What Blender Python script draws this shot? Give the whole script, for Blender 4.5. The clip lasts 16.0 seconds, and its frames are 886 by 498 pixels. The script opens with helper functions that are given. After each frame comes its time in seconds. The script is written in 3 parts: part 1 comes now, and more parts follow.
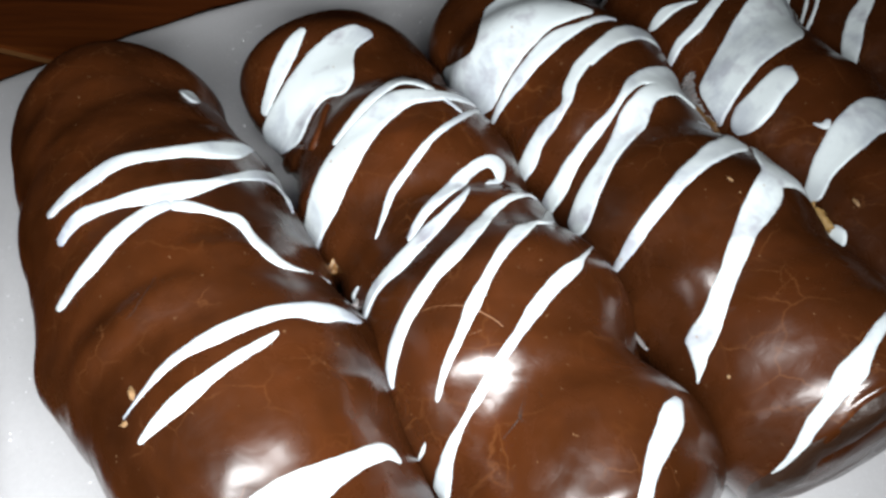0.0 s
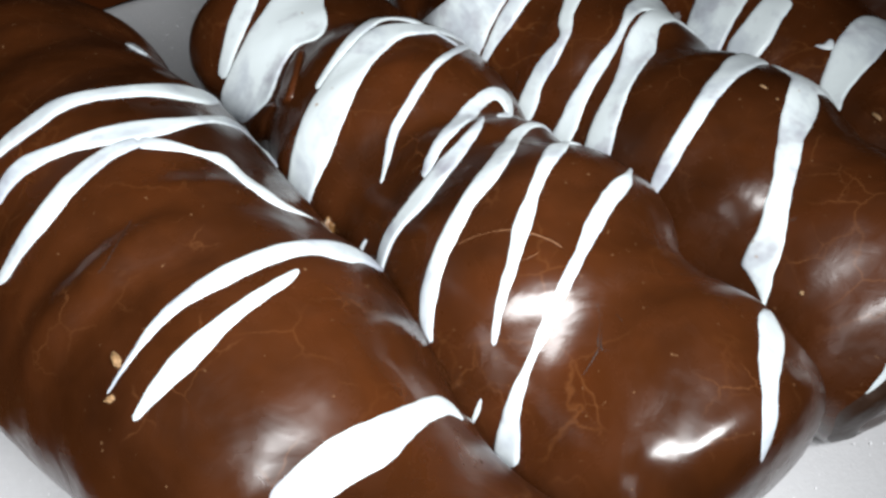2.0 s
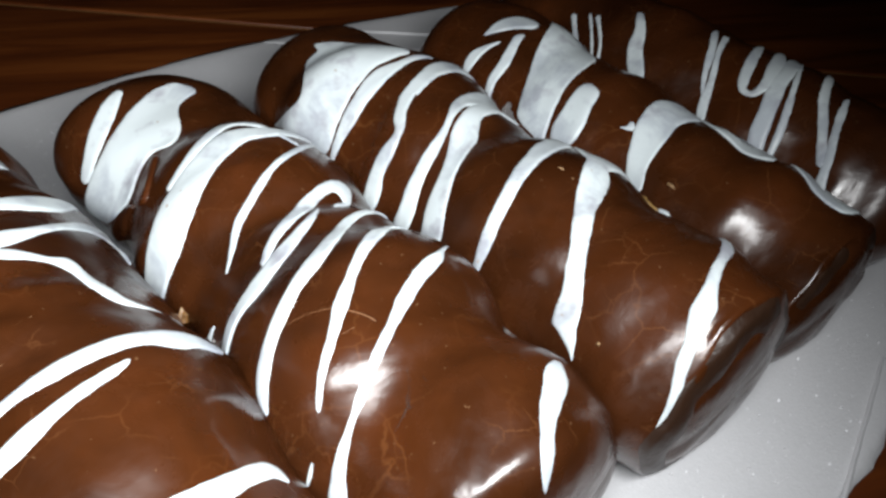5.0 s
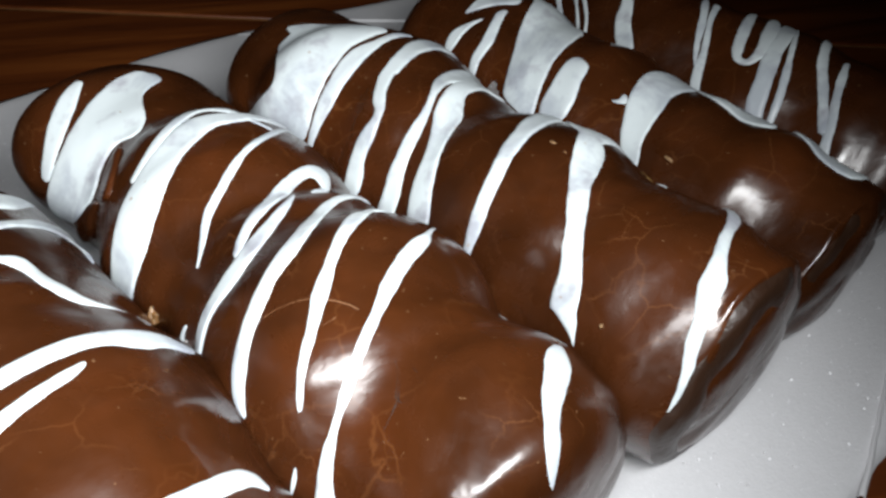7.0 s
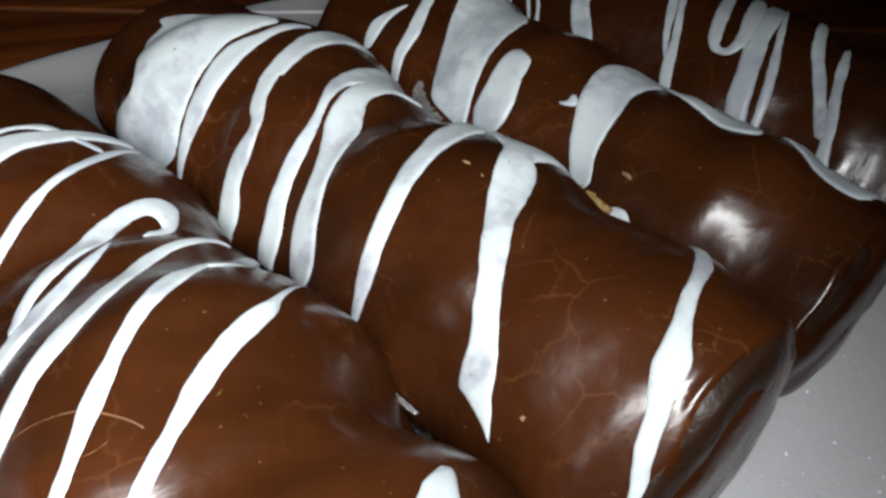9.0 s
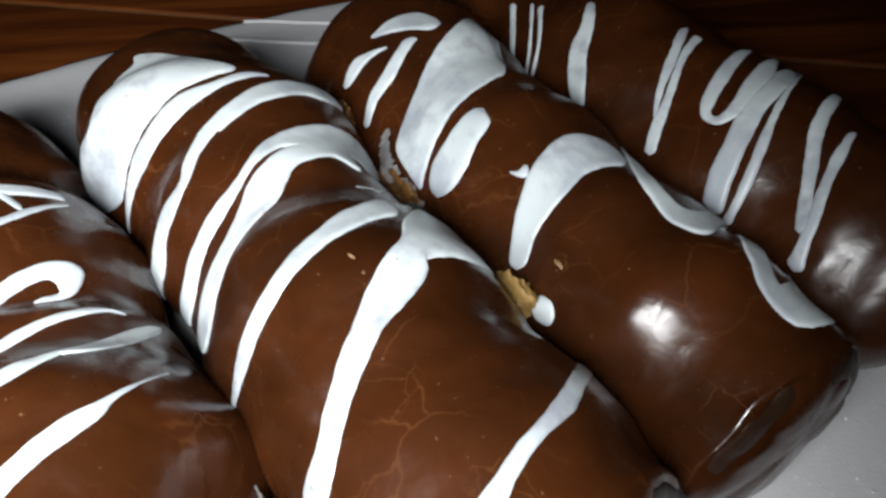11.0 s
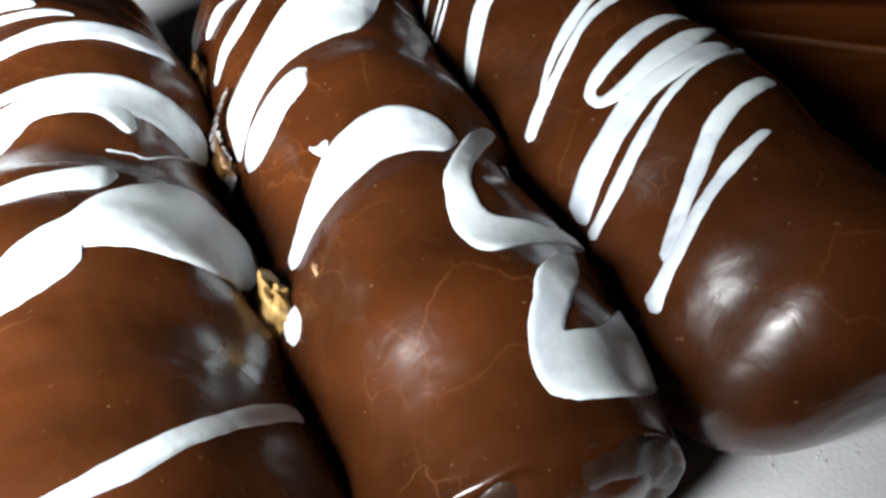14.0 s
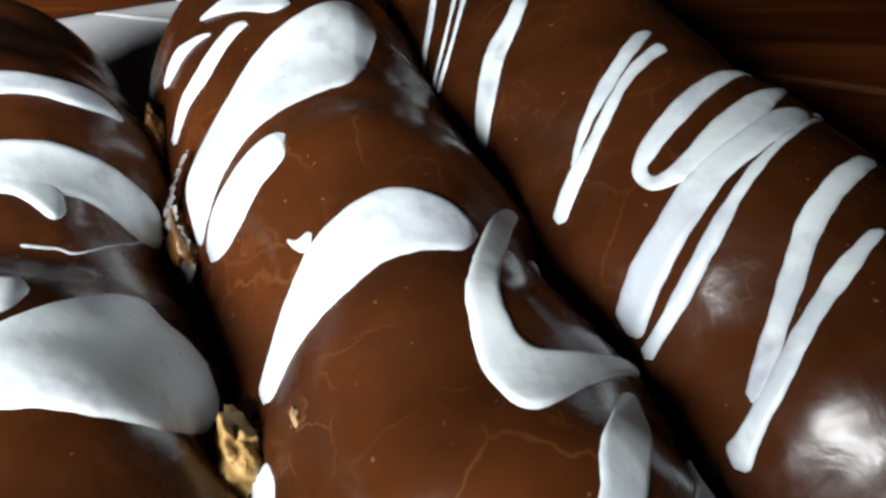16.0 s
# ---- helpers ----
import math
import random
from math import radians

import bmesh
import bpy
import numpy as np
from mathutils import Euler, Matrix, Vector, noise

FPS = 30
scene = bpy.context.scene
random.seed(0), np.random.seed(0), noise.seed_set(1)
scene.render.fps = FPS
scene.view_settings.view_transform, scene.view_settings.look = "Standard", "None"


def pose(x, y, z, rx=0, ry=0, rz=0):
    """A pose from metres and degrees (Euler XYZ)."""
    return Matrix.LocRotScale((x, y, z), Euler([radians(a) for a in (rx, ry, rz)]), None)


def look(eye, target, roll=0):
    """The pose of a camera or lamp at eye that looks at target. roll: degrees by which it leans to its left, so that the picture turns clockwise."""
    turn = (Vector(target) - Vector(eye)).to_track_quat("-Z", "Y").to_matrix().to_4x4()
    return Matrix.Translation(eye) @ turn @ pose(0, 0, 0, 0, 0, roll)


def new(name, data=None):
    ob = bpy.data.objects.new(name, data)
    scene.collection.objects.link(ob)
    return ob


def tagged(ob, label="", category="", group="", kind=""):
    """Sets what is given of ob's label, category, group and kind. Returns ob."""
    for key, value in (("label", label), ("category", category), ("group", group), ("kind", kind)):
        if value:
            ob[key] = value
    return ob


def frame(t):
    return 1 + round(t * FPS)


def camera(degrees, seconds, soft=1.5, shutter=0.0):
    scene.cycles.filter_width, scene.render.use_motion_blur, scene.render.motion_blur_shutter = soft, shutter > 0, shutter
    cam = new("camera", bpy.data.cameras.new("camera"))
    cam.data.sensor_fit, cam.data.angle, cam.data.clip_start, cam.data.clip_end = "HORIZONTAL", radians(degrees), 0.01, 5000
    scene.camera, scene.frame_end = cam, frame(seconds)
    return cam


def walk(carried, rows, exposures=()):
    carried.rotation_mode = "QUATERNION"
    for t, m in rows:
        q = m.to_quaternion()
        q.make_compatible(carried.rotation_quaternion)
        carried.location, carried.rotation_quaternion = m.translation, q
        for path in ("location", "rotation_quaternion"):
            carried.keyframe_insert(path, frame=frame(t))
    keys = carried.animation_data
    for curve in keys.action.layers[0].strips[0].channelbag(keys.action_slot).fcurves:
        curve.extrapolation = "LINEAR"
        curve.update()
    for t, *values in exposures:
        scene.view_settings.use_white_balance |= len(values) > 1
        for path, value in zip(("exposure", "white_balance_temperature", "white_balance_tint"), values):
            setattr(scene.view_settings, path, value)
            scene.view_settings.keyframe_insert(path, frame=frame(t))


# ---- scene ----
cam = camera(63.64, 16.0, soft=2.8)
MM = 0.001
# seconds, place in millimetres, turn in degrees
PATH = [
    (0.0, -48.68, -86.80, 143.48, 37.59, -1.20, 0.71),
    (0.5, -59.60, -88.76, 134.63, 37.90, -1.04, -1.83),
    (1.0, -63.24, -90.41, 128.46, 39.52, -1.44, -4.12),
    (1.5, -65.33, -87.00, 120.64, 39.74, -2.07, -5.57),
    (2.0, -65.59, -88.12, 116.45, 41.67, -2.83, -7.39),
    (2.5, -65.05, -89.87, 119.40, 44.63, -2.75, -8.78),
    (3.0, -62.46, -93.72, 124.19, 47.26, -4.33, -11.98),
    (3.5, -53.03, -96.98, 128.71, 48.29, -4.39, -14.01),
    (4.0, -51.98, -100.31, 128.84, 48.11, -4.30, -13.98),
    (6.5, -51.73, -99.87, 124.18, 47.78, -3.48, -15.94),
    (7.0, -49.50, -95.96, 120.05, 48.02, -2.79, -16.52),
    (7.5, -45.29, -87.52, 112.62, 47.73, -2.06, -17.17),
    (8.0, -41.38, -82.67, 108.47, 47.70, -2.19, -17.72),
    (8.5, -34.81, -77.83, 105.84, 47.98, -2.37, -18.08),
    (9.0, -23.93, -72.06, 105.31, 47.66, -2.09, -17.45),
    (9.5, -13.57, -69.57, 110.51, 47.76, -1.67, -15.82),
    (12.0, 28.15, -58.74, 116.73, 43.77, 1.18, -1.83),
    (12.5, 40.05, -55.50, 113.44, 43.97, 1.79, 0.85),
    (13.0, 49.95, -51.06, 109.57, 43.84, 2.28, 2.09),
    (13.5, 56.48, -49.00, 104.75, 43.09, 2.05, 2.46),
    (14.0, 62.39, -46.03, 98.29, 43.83, 2.57, 2.56),
    (14.5, 61.18, -36.96, 92.98, 43.35, 2.44, 2.54),
    (15.0, 60.13, -29.50, 88.98, 43.59, 2.64, 2.52),
    (15.5, 57.58, -22.91, 87.40, 44.32, 2.14, 2.19),
    (16.0, 56.73, -22.21, 90.66, 45.13, 1.26, 1.42),
]
# seconds, stops
LIGHTNESS = [(0.0, -0.22), (0.5, -0.4), (1.0, -0.4), (2.0, -0.5), (2.5, -0.65), (3.3, -0.8), (4.0, -0.35), (6.5, -0.32), (7.0, -0.33), (7.5, -0.2), (8.0, -0.22), (8.5, -0.28), (9.0, -0.58), (9.5, -0.4), (12.0, 0.32), (13.0, 0.9), (14.0, 1.72), (15.0, 1.75), (16.0, 1.3)]
walk(cam, [(t, pose(x * MM, y * MM, z * MM, rx, ry, rz)) for t, x, y, z, rx, ry, rz in PATH], LIGHTNESS)

# ---- light: one lamp held by the filmer over the sheet, in a dim room ----
world = bpy.data.worlds.new("room_air")
scene.world = world
world.use_nodes = True
world.node_tree.nodes["Background"].inputs[0].default_value = (1.0, 0.86, 0.72, 1)
world.node_tree.nodes["Background"].inputs[1].default_value = 0.002
lamp = bpy.data.lights.new("hand_lamp", "AREA")
lamp.shape, lamp.size, lamp.size_y, lamp.spread = "RECTANGLE", 0.12, 0.022, radians(126)
lamp.energy, lamp.color = 0.50, (0.97, 0.99, 1.0)
lamp_ob = new("hand_lamp", lamp)
lamp_ob.matrix_world = look((-0.050, -0.099, 0.138), (-0.082, 0.026, 0.010), -6)


# ---- materials ----
def material(name):
    m = bpy.data.materials.new(name)
    m.use_nodes = True
    nt = m.node_tree
    return m, nt, nt.nodes["Principled BSDF"]


def node(nt, kind, **values):
    n = nt.nodes.new(kind)
    for k, v in values.items():
        if k in n.inputs:
            n.inputs[k].default_value = v
    return n


def link(nt, a, b):
    nt.links.new(a, b)


def ramp(nt, fac, stops):
    n = nt.nodes.new("ShaderNodeValToRGB")
    els = n.color_ramp.elements
    while len(els) < len(stops):
        els.new(0.5)
    for e, (p, c) in zip(els, stops):
        e.position, e.color = p, (*c, 1) if len(c) == 3 else c
    link(nt, fac, n.inputs[0])
    return n.outputs[0]


def noise_of(nt, co, scale, detail=4.0, rough=0.55, distortion=0.0):
    n = node(nt, "ShaderNodeTexNoise", Scale=scale, Detail=detail, Roughness=rough, Distortion=distortion)
    link(nt, co, n.inputs["Vector"])
    return n


def mix(nt, fac, a, b, blend="MIX"):
    n = nt.nodes.new("ShaderNodeMix")
    n.data_type, n.blend_type = "RGBA", blend
    for sock, v in ((n.inputs[0], fac), (n.inputs[6], a), (n.inputs[7], b)):
        if isinstance(v, (int, float)):
            sock.default_value = v
        elif isinstance(v, tuple):
            sock.default_value = (*v, 1)
        else:
            link(nt, v, sock)
    return n.outputs[2]


def bump(nt, height, strength, distance, normal=None):
    n = node(nt, "ShaderNodeBump", Strength=strength, Distance=distance)
    link(nt, height, n.inputs["Height"])
    if normal is not None:
        link(nt, normal, n.inputs["Normal"])
    return n.outputs[0]


def coords(nt, kind="Object"):
    return nt.nodes.new("ShaderNodeTexCoord").outputs[kind]


def chocolate(name, tone):
    m, nt, bsdf = material(name)
    co = coords(nt)
    info = nt.nodes.new("ShaderNodeObjectInfo")
    shift = nt.nodes.new("ShaderNodeVectorMath")
    shift.operation = "ADD"
    link(nt, co, shift.inputs[0])
    link(nt, info.outputs["Random"], shift.inputs[1])
    co = shift.outputs[0]
    big = noise_of(nt, co, 40, 4, 0.55, 0.3)
    base = ramp(nt, big.outputs[0], [(0.30, tuple(0.55 * c for c in tone)), (0.50, tone), (0.72, (1.5 * tone[0], 1.4 * tone[1], 1.3 * tone[2]))])

    # pale veins where the coating has set unevenly
    def veins(scale, width, bend, spread, lo, hi):
        warped = nt.nodes.new("ShaderNodeVectorMath")
        warped.operation = "MULTIPLY_ADD"
        link(nt, noise_of(nt, co, spread, 4, 0.6).outputs[1], warped.inputs[0])
        warped.inputs[1].default_value = (bend, bend, bend)
        link(nt, co, warped.inputs[2])
        vor = node(nt, "ShaderNodeTexVoronoi", Scale=scale)
        vor.feature = "DISTANCE_TO_EDGE"
        link(nt, warped.outputs[0], vor.inputs["Vector"])
        line = ramp(nt, vor.outputs["Distance"], [(0.0, (1, 1, 1)), (width, (0, 0, 0))])
        where = ramp(nt, noise_of(nt, co, scale * 0.5, 2).outputs[0], [(lo, (0, 0, 0)), (hi, (1, 1, 1))])
        return mix(nt, 1.0, line, where, "MULTIPLY")

    col = mix(nt, mix(nt, 1.0, veins(80.0, 0.020, 0.009, 70, 0.50, 0.66), (0.30, 0.30, 0.30), "MULTIPLY"), base, (0.17, 0.066, 0.022))
    col = mix(nt, mix(nt, 1.0, veins(170.0, 0.024, 0.006, 120, 0.54, 0.68), (0.26, 0.26, 0.26), "MULTIPLY"), col, (0.16, 0.065, 0.024))
    specks = ramp(nt, noise_of(nt, co, 900, 2, 0.5).outputs[0], [(0.725, (0, 0, 0)), (0.77, (1, 1, 1))])
    col = mix(nt, mix(nt, 1.0, specks, (0.32, 0.32, 0.32), "MULTIPLY"), col, (0.26, 0.15, 0.075))
    link(nt, col, bsdf.inputs["Base Color"])
    rough = nt.nodes.new("ShaderNodeMapRange")
    link(nt, noise_of(nt, co, 70, 5, 0.65, 0.5).outputs[0], rough.inputs[0])
    rough.inputs[1].default_value, rough.inputs[2].default_value = 0.35, 0.65
    rough.inputs[3].default_value, rough.inputs[4].default_value = 0.18, 0.35
    link(nt, rough.outputs[0], bsdf.inputs["Roughness"])
    bsdf.inputs["Specular IOR Level"].default_value = 0.42
    b = bump(nt, noise_of(nt, co, 78, 2, 0.45, 0.2).outputs[0], 0.38, 0.0024)
    b = bump(nt, noise_of(nt, co, 170, 3, 0.5, 0.8).outputs[0], 0.20, 0.0007, b)
    link(nt, b, bsdf.inputs["Normal"])
    return m


def icing():
    m, nt, bsdf = material("white_icing")
    co = coords(nt)
    thin = ramp(nt, noise_of(nt, co, 72, 5, 0.62, 0.5).outputs[0], [(0.47, (0, 0, 0)), (0.62, (1, 1, 1))])
    tail = nt.nodes.new("ShaderNodeAttribute")
    tail.attribute_name = "thinness"
    thin = mix(nt, 1.0, mix(nt, 1.0, thin, (0.62, 0.62, 0.62), "MULTIPLY"), mix(nt, 1.0, tail.outputs["Color"], ramp(nt, noise_of(nt, co, 90, 3).outputs[0], [(0.3, (0.3, 0.3, 0.3)), (0.6, (1, 1, 1))]), "MULTIPLY"), "ADD")
    col = mix(nt, thin, (0.555, 0.61, 0.625), (0.315, 0.345, 0.395))
    spot = ramp(nt, noise_of(nt, co, 130, 3, 0.6).outputs[0], [(0.56, (0, 0, 0)), (0.74, (1, 1, 1))])
    col = mix(nt, mix(nt, 1.0, spot, (0.6, 0.6, 0.6), "MULTIPLY"), col, (0.22, 0.20, 0.25))
    dots = ramp(nt, noise_of(nt, co, 700, 1, 0.5).outputs[0], [(0.77, (0, 0, 0)), (0.80, (1, 1, 1))])
    col = mix(nt, mix(nt, 1.0, dots, (0.7, 0.7, 0.7), "MULTIPLY"), col, (0.30, 0.20, 0.12))
    link(nt, col, bsdf.inputs["Base Color"])
    bsdf.inputs["Roughness"].default_value = 0.40
    b = bump(nt, noise_of(nt, co, 150, 4, 0.55).outputs[0], 0.3, 0.0007)
    link(nt, b, bsdf.inputs["Normal"])
    return m


def foam():
    m, nt, bsdf = material("white_foam")
    co = coords(nt)
    cell = node(nt, "ShaderNodeTexVoronoi", Scale=1500.0)
    link(nt, co, cell.inputs["Vector"])
    col = mix(nt, noise_of(nt, co, 22, 4).outputs[0], (0.55, 0.55, 0.565), (0.66, 0.66, 0.675))
    col = mix(nt, mix(nt, 1.0, noise_of(nt, co, 900, 2).outputs[0], (0.25, 0.25, 0.25), "MULTIPLY"), col, (0.36, 0.36, 0.37))
    link(nt, col, bsdf.inputs["Base Color"])
    bsdf.inputs["Roughness"].default_value = 0.42
    b = bump(nt, cell.outputs["Distance"], 0.25, 0.00025)
    b = bump(nt, noise_of(nt, co, 160, 3).outputs[0], 0.12, 0.0006, b)
    link(nt, b, bsdf.inputs["Normal"])
    return m


def wood():
    m, nt, bsdf = material("stained_wood")
    co = coords(nt)
    info = nt.nodes.new("ShaderNodeObjectInfo")
    mp = nt.nodes.new("ShaderNodeMapping")
    mp.inputs["Scale"].default_value = (2.0, 26.0, 26.0)
    shift = nt.nodes.new("ShaderNodeVectorMath")
    shift.operation = "ADD"
    link(nt, co, shift.inputs[0])
    link(nt, info.outputs["Random"], shift.inputs[1])
    link(nt, shift.outputs[0], mp.inputs["Vector"])
    grain = noise_of(nt, mp.outputs[0], 3.0, 8, 0.65, 0.6)
    col = ramp(nt, grain.outputs[0], [(0.3, (0.030, 0.006, 0.0015)), (0.52, (0.105, 0.025, 0.0045)), (0.75, (0.20, 0.058, 0.011))])
    link(nt, col, bsdf.inputs["Base Color"])
    bsdf.inputs["Roughness"].default_value = 0.38
    link(nt, bump(nt, grain.outputs[0], 0.25, 0.001), bsdf.inputs["Normal"])
    return m


def plain(name, col, rough, scale=300.0, vary=0.25, depth=0.0004):
    m, nt, bsdf = material(name)
    co = coords(nt)
    n = noise_of(nt, co, scale, 4, 0.6)
    c = mix(nt, n.outputs[0], tuple(v * (1 - vary) for v in col), tuple(v * (1 + vary) for v in col))
    link(nt, c, bsdf.inputs["Base Color"])
    bsdf.inputs["Roughness"].default_value = rough
    link(nt, bump(nt, n.outputs[0], 0.5, depth), bsdf.inputs["Normal"])
    return m


CHOCOLATE = chocolate("chocolate_coating", (0.037, 0.0106, 0.0029))
ICING = icing()
FOAM = foam()
WOOD = wood()
SEAM = plain("pale_wood_filler", (0.20, 0.085, 0.025), 0.6)
NUT = plain("peanut_piece", (0.30, 0.18, 0.055), 0.6, 520, 0.8, 0.0012)
BRITTLE = plain("peanut_brittle", (0.15, 0.072, 0.02), 0.3, 500, 0.7, 0.0012)
GLITTER = plain("glitter", (0.92, 0.92, 0.95), 0.12, 900, 0.03)
GLITTER.node_tree.nodes["Principled BSDF"].inputs["Specular IOR Level"].default_value = 1.0
FILM = plain("clear_film", (0.66, 0.64, 0.64), 0.10, 500, 0.15)
FILM.node_tree.nodes["Principled BSDF"].inputs["Transmission Weight"].default_value = 0.7
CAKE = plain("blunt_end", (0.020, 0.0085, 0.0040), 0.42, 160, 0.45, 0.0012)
CRUMB = plain("cake_crumb", (0.20, 0.115, 0.05), 0.7, 900, 0.4)
WALL = plain("wall_paint", (0.34, 0.31, 0.28), 0.7, 8, 0.05, 0.002)
DARK = plain("crack_shadow", (0.012, 0.005, 0.003), 0.6)
TAN = plain("pale_sugar", (0.15, 0.072, 0.032), 0.5)


# ---- shapes ----
def mesh_of(name, verts, faces, mat, smooth=True):
    me = bpy.data.meshes.new(name)
    me.from_pydata([tuple(v) for v in verts], [], faces)
    me.validate()
    me.materials.append(mat)
    if smooth:
        me.polygons.foreach_set("use_smooth", [True] * len(me.polygons))
    me.update()
    return me


def empty(name, place=(0, 0, 0)):
    ob = new(name)
    ob.location = place
    ob.empty_display_size = 0.01
    return ob


def part(name, me, parent, label=""):
    ob = new(name, me)
    ob.parent = parent
    if parent is not None:
        ob.matrix_parent_inverse = Matrix.Translation(-Vector(parent.location))
    if label:
        tagged(ob, label)
    return ob


def box(bm, lo, hi, m=Matrix()):
    vs = [bm.verts.new(m @ Vector((x, y, z))) for z in (lo[2], hi[2]) for y in (lo[1], hi[1]) for x in (lo[0], hi[0])]
    for f in ((0, 2, 3, 1), (4, 5, 7, 6), (0, 1, 5, 4), (2, 6, 7, 3), (0, 4, 6, 2), (1, 3, 7, 5)):
        bm.faces.new([vs[i] for i in f])


def solid(name, lo, hi, mat, bevel=0.0, m=Matrix()):
    bm = bmesh.new()
    box(bm, lo, hi, m)
    if bevel:
        bmesh.ops.bevel(bm, geom=bm.edges[:], offset=bevel, segments=2, affect="EDGES", profile=0.5)
    me = bpy.data.meshes.new(name)
    bm.to_mesh(me)
    bm.free()
    me.materials.append(mat)
    return me


ROLLS = {
    # q: distance of the axis from the origin; ang: its heading; r: radius; h: height of the axis; s0, s1: back and front end
    # humps: where, by how much and over what length the coat swells; dents: the same with an angle and its spread
    "A": dict(q=-88.4, ang=-59.6, r=22.9, h=24.3, s0=-113, s1=52, cb=24, cf=16, spread=0.10, seed=0.3,
              humps=[(-85, -0.4, 12), (-58, 2.2, 13), (-36, 2.4, 12), (-12, 3.2, 14), (12, -1.2, 8), (34, 0.6, 14)],
              dents=[(6, -1.65, -4.6, 22, 0.7), (-14, -1.7, -1.6, 8, 0.5), (-88, -0.7, -1.0, 5, 0.4), (-80, -0.95, 0.9, 4, 0.3), (-93, -0.3, 0.8, 4, 0.35), (-74, -0.45, 0.6, 3, 0.3), (-38, -1.6, 2.2, 16, 0.5), (-36, -0.9, -1.6, 5, 0.5), (-80, -0.4, -1.0, 7, 0.5), (-70, -1.2, 0.8, 6, 0.4), (-24, -0.8, 1.0, 3.5, 0.3), (-30, -0.5, -1.1, 3, 0.35), (-20, -0.35, -0.9, 2.5, 0.35), (-32, 0.15, 0.7, 3, 0.3), (-26, -0.15, 0.6, 2.5, 0.3)]),
    "B": dict(q=-38.9, ang=-64.3, r=21.9, h=20.3, s0=-104, s1=44, cb=21, cf=8, spread=0.13, seed=1.9,
              humps=[(-90, -2.4, 10), (-74, -1.6, 11), (-64, -1.4, 6), (-46, 2.2, 12), (-29, -1.4, 4), (-3, 4.6, 12), (13, 0.8, 7), (28, 2.4, 9)],
              dents=[(15, 1.15, -4.0, 7, 0.5), (9, -0.95, 2.0, 7, 0.5), (-28, -1.3, 2.0, 8, 0.4), (-93, -1.2, 8.0, 17, 0.75), (-27, 0.5, -1.6, 3.0, 0.45), (18, -0.5, -1.2, 5, 0.5), (28, -0.1, 0.8, 8, 0.5), (8, -0.6, 1.2, 6, 0.35)]),
    "C": dict(q=11.7, ang=-63.6, r=21.6, h=20.3, s0=-104.5, s1=46, cb=21, cf=6, spread=0.13, seed=3.1,
              humps=[(-84, -2.0, 12), (-64, 1.6, 12), (-46, 0.6, 8), (-27, -1.2, 6), (-6, 1.8, 12), (10, -0.3, 7), (27, 1.6, 10)],
              dents=[(-69, -0.9, 4.6, 11, 0.7), (-55, 1.0, 2.0, 9, 0.5), (-43, -0.6, 1.2, 7, 0.5), (-27, -0.2, -0.8, 5, 0.6), (37, -0.3, 1.8, 8, 0.5), (1, -0.6, 1.6, 10, 0.8), (9, 1.1, -0.4, 7, 0.5), (-92, -1.2, 4.5, 16, 0.75), (-22, 0.7, -1.2, 4, 0.5), (40, -0.6, -1.2, 8, 0.40), (8, -0.7, 1.0, 6, 0.3), (36, -1.5, 1.5, 6, 0.4), (36, 1.0, -2.0, 4, 0.35), (-1, 1.5, -3.0, 6, 0.45), (-37, 1.4, -2.2, 8, 0.5)]),
    "D": dict(q=58.3, ang=-66.5, r=19.4, h=19.2, s0=-101, s1=43, cb=20, cf=5, spread=0.28, seed=4.4,
              humps=[(-68, 2.2, 16), (-49, -0.4, 5), (-27, 0.2, 10), (-10, -1.1, 7), (11, -0.2, 10), (30, -1.8, 10)],
              dents=[(-13, -0.8, -1.4, 8, 0.6), (34, 1.4, 2.0, 8, 0.4), (42, 2.0, -6.5, 14, 0.95), (44, 0.1, -2.0, 5, 0.7), (19, -0.5, 0.8, 7, 0.5)]),
    "E": dict(q=103.3, ang=-66.0, r=19.9, h=20.0, s0=-112, s1=42, cb=20, cf=17, spread=0.24, seed=5.2,
              humps=[(-60, 0.4, 20), (-34, 1.0, 10), (-8, 1.0, 12), (10, -0.7, 6), (22, 0.4, 7), (29, -0.3, 3)],
              dents=[(16, -0.5, -0.5, 4, 0.5), (30, -0.2, -0.3, 3, 0.6)]),
}


def axes(R):
    a = math.radians(R["ang"])
    d = np.array([math.cos(a), math.sin(a), 0.0])
    n = np.array([-d[1], d[0], 0.0])
    return d, n


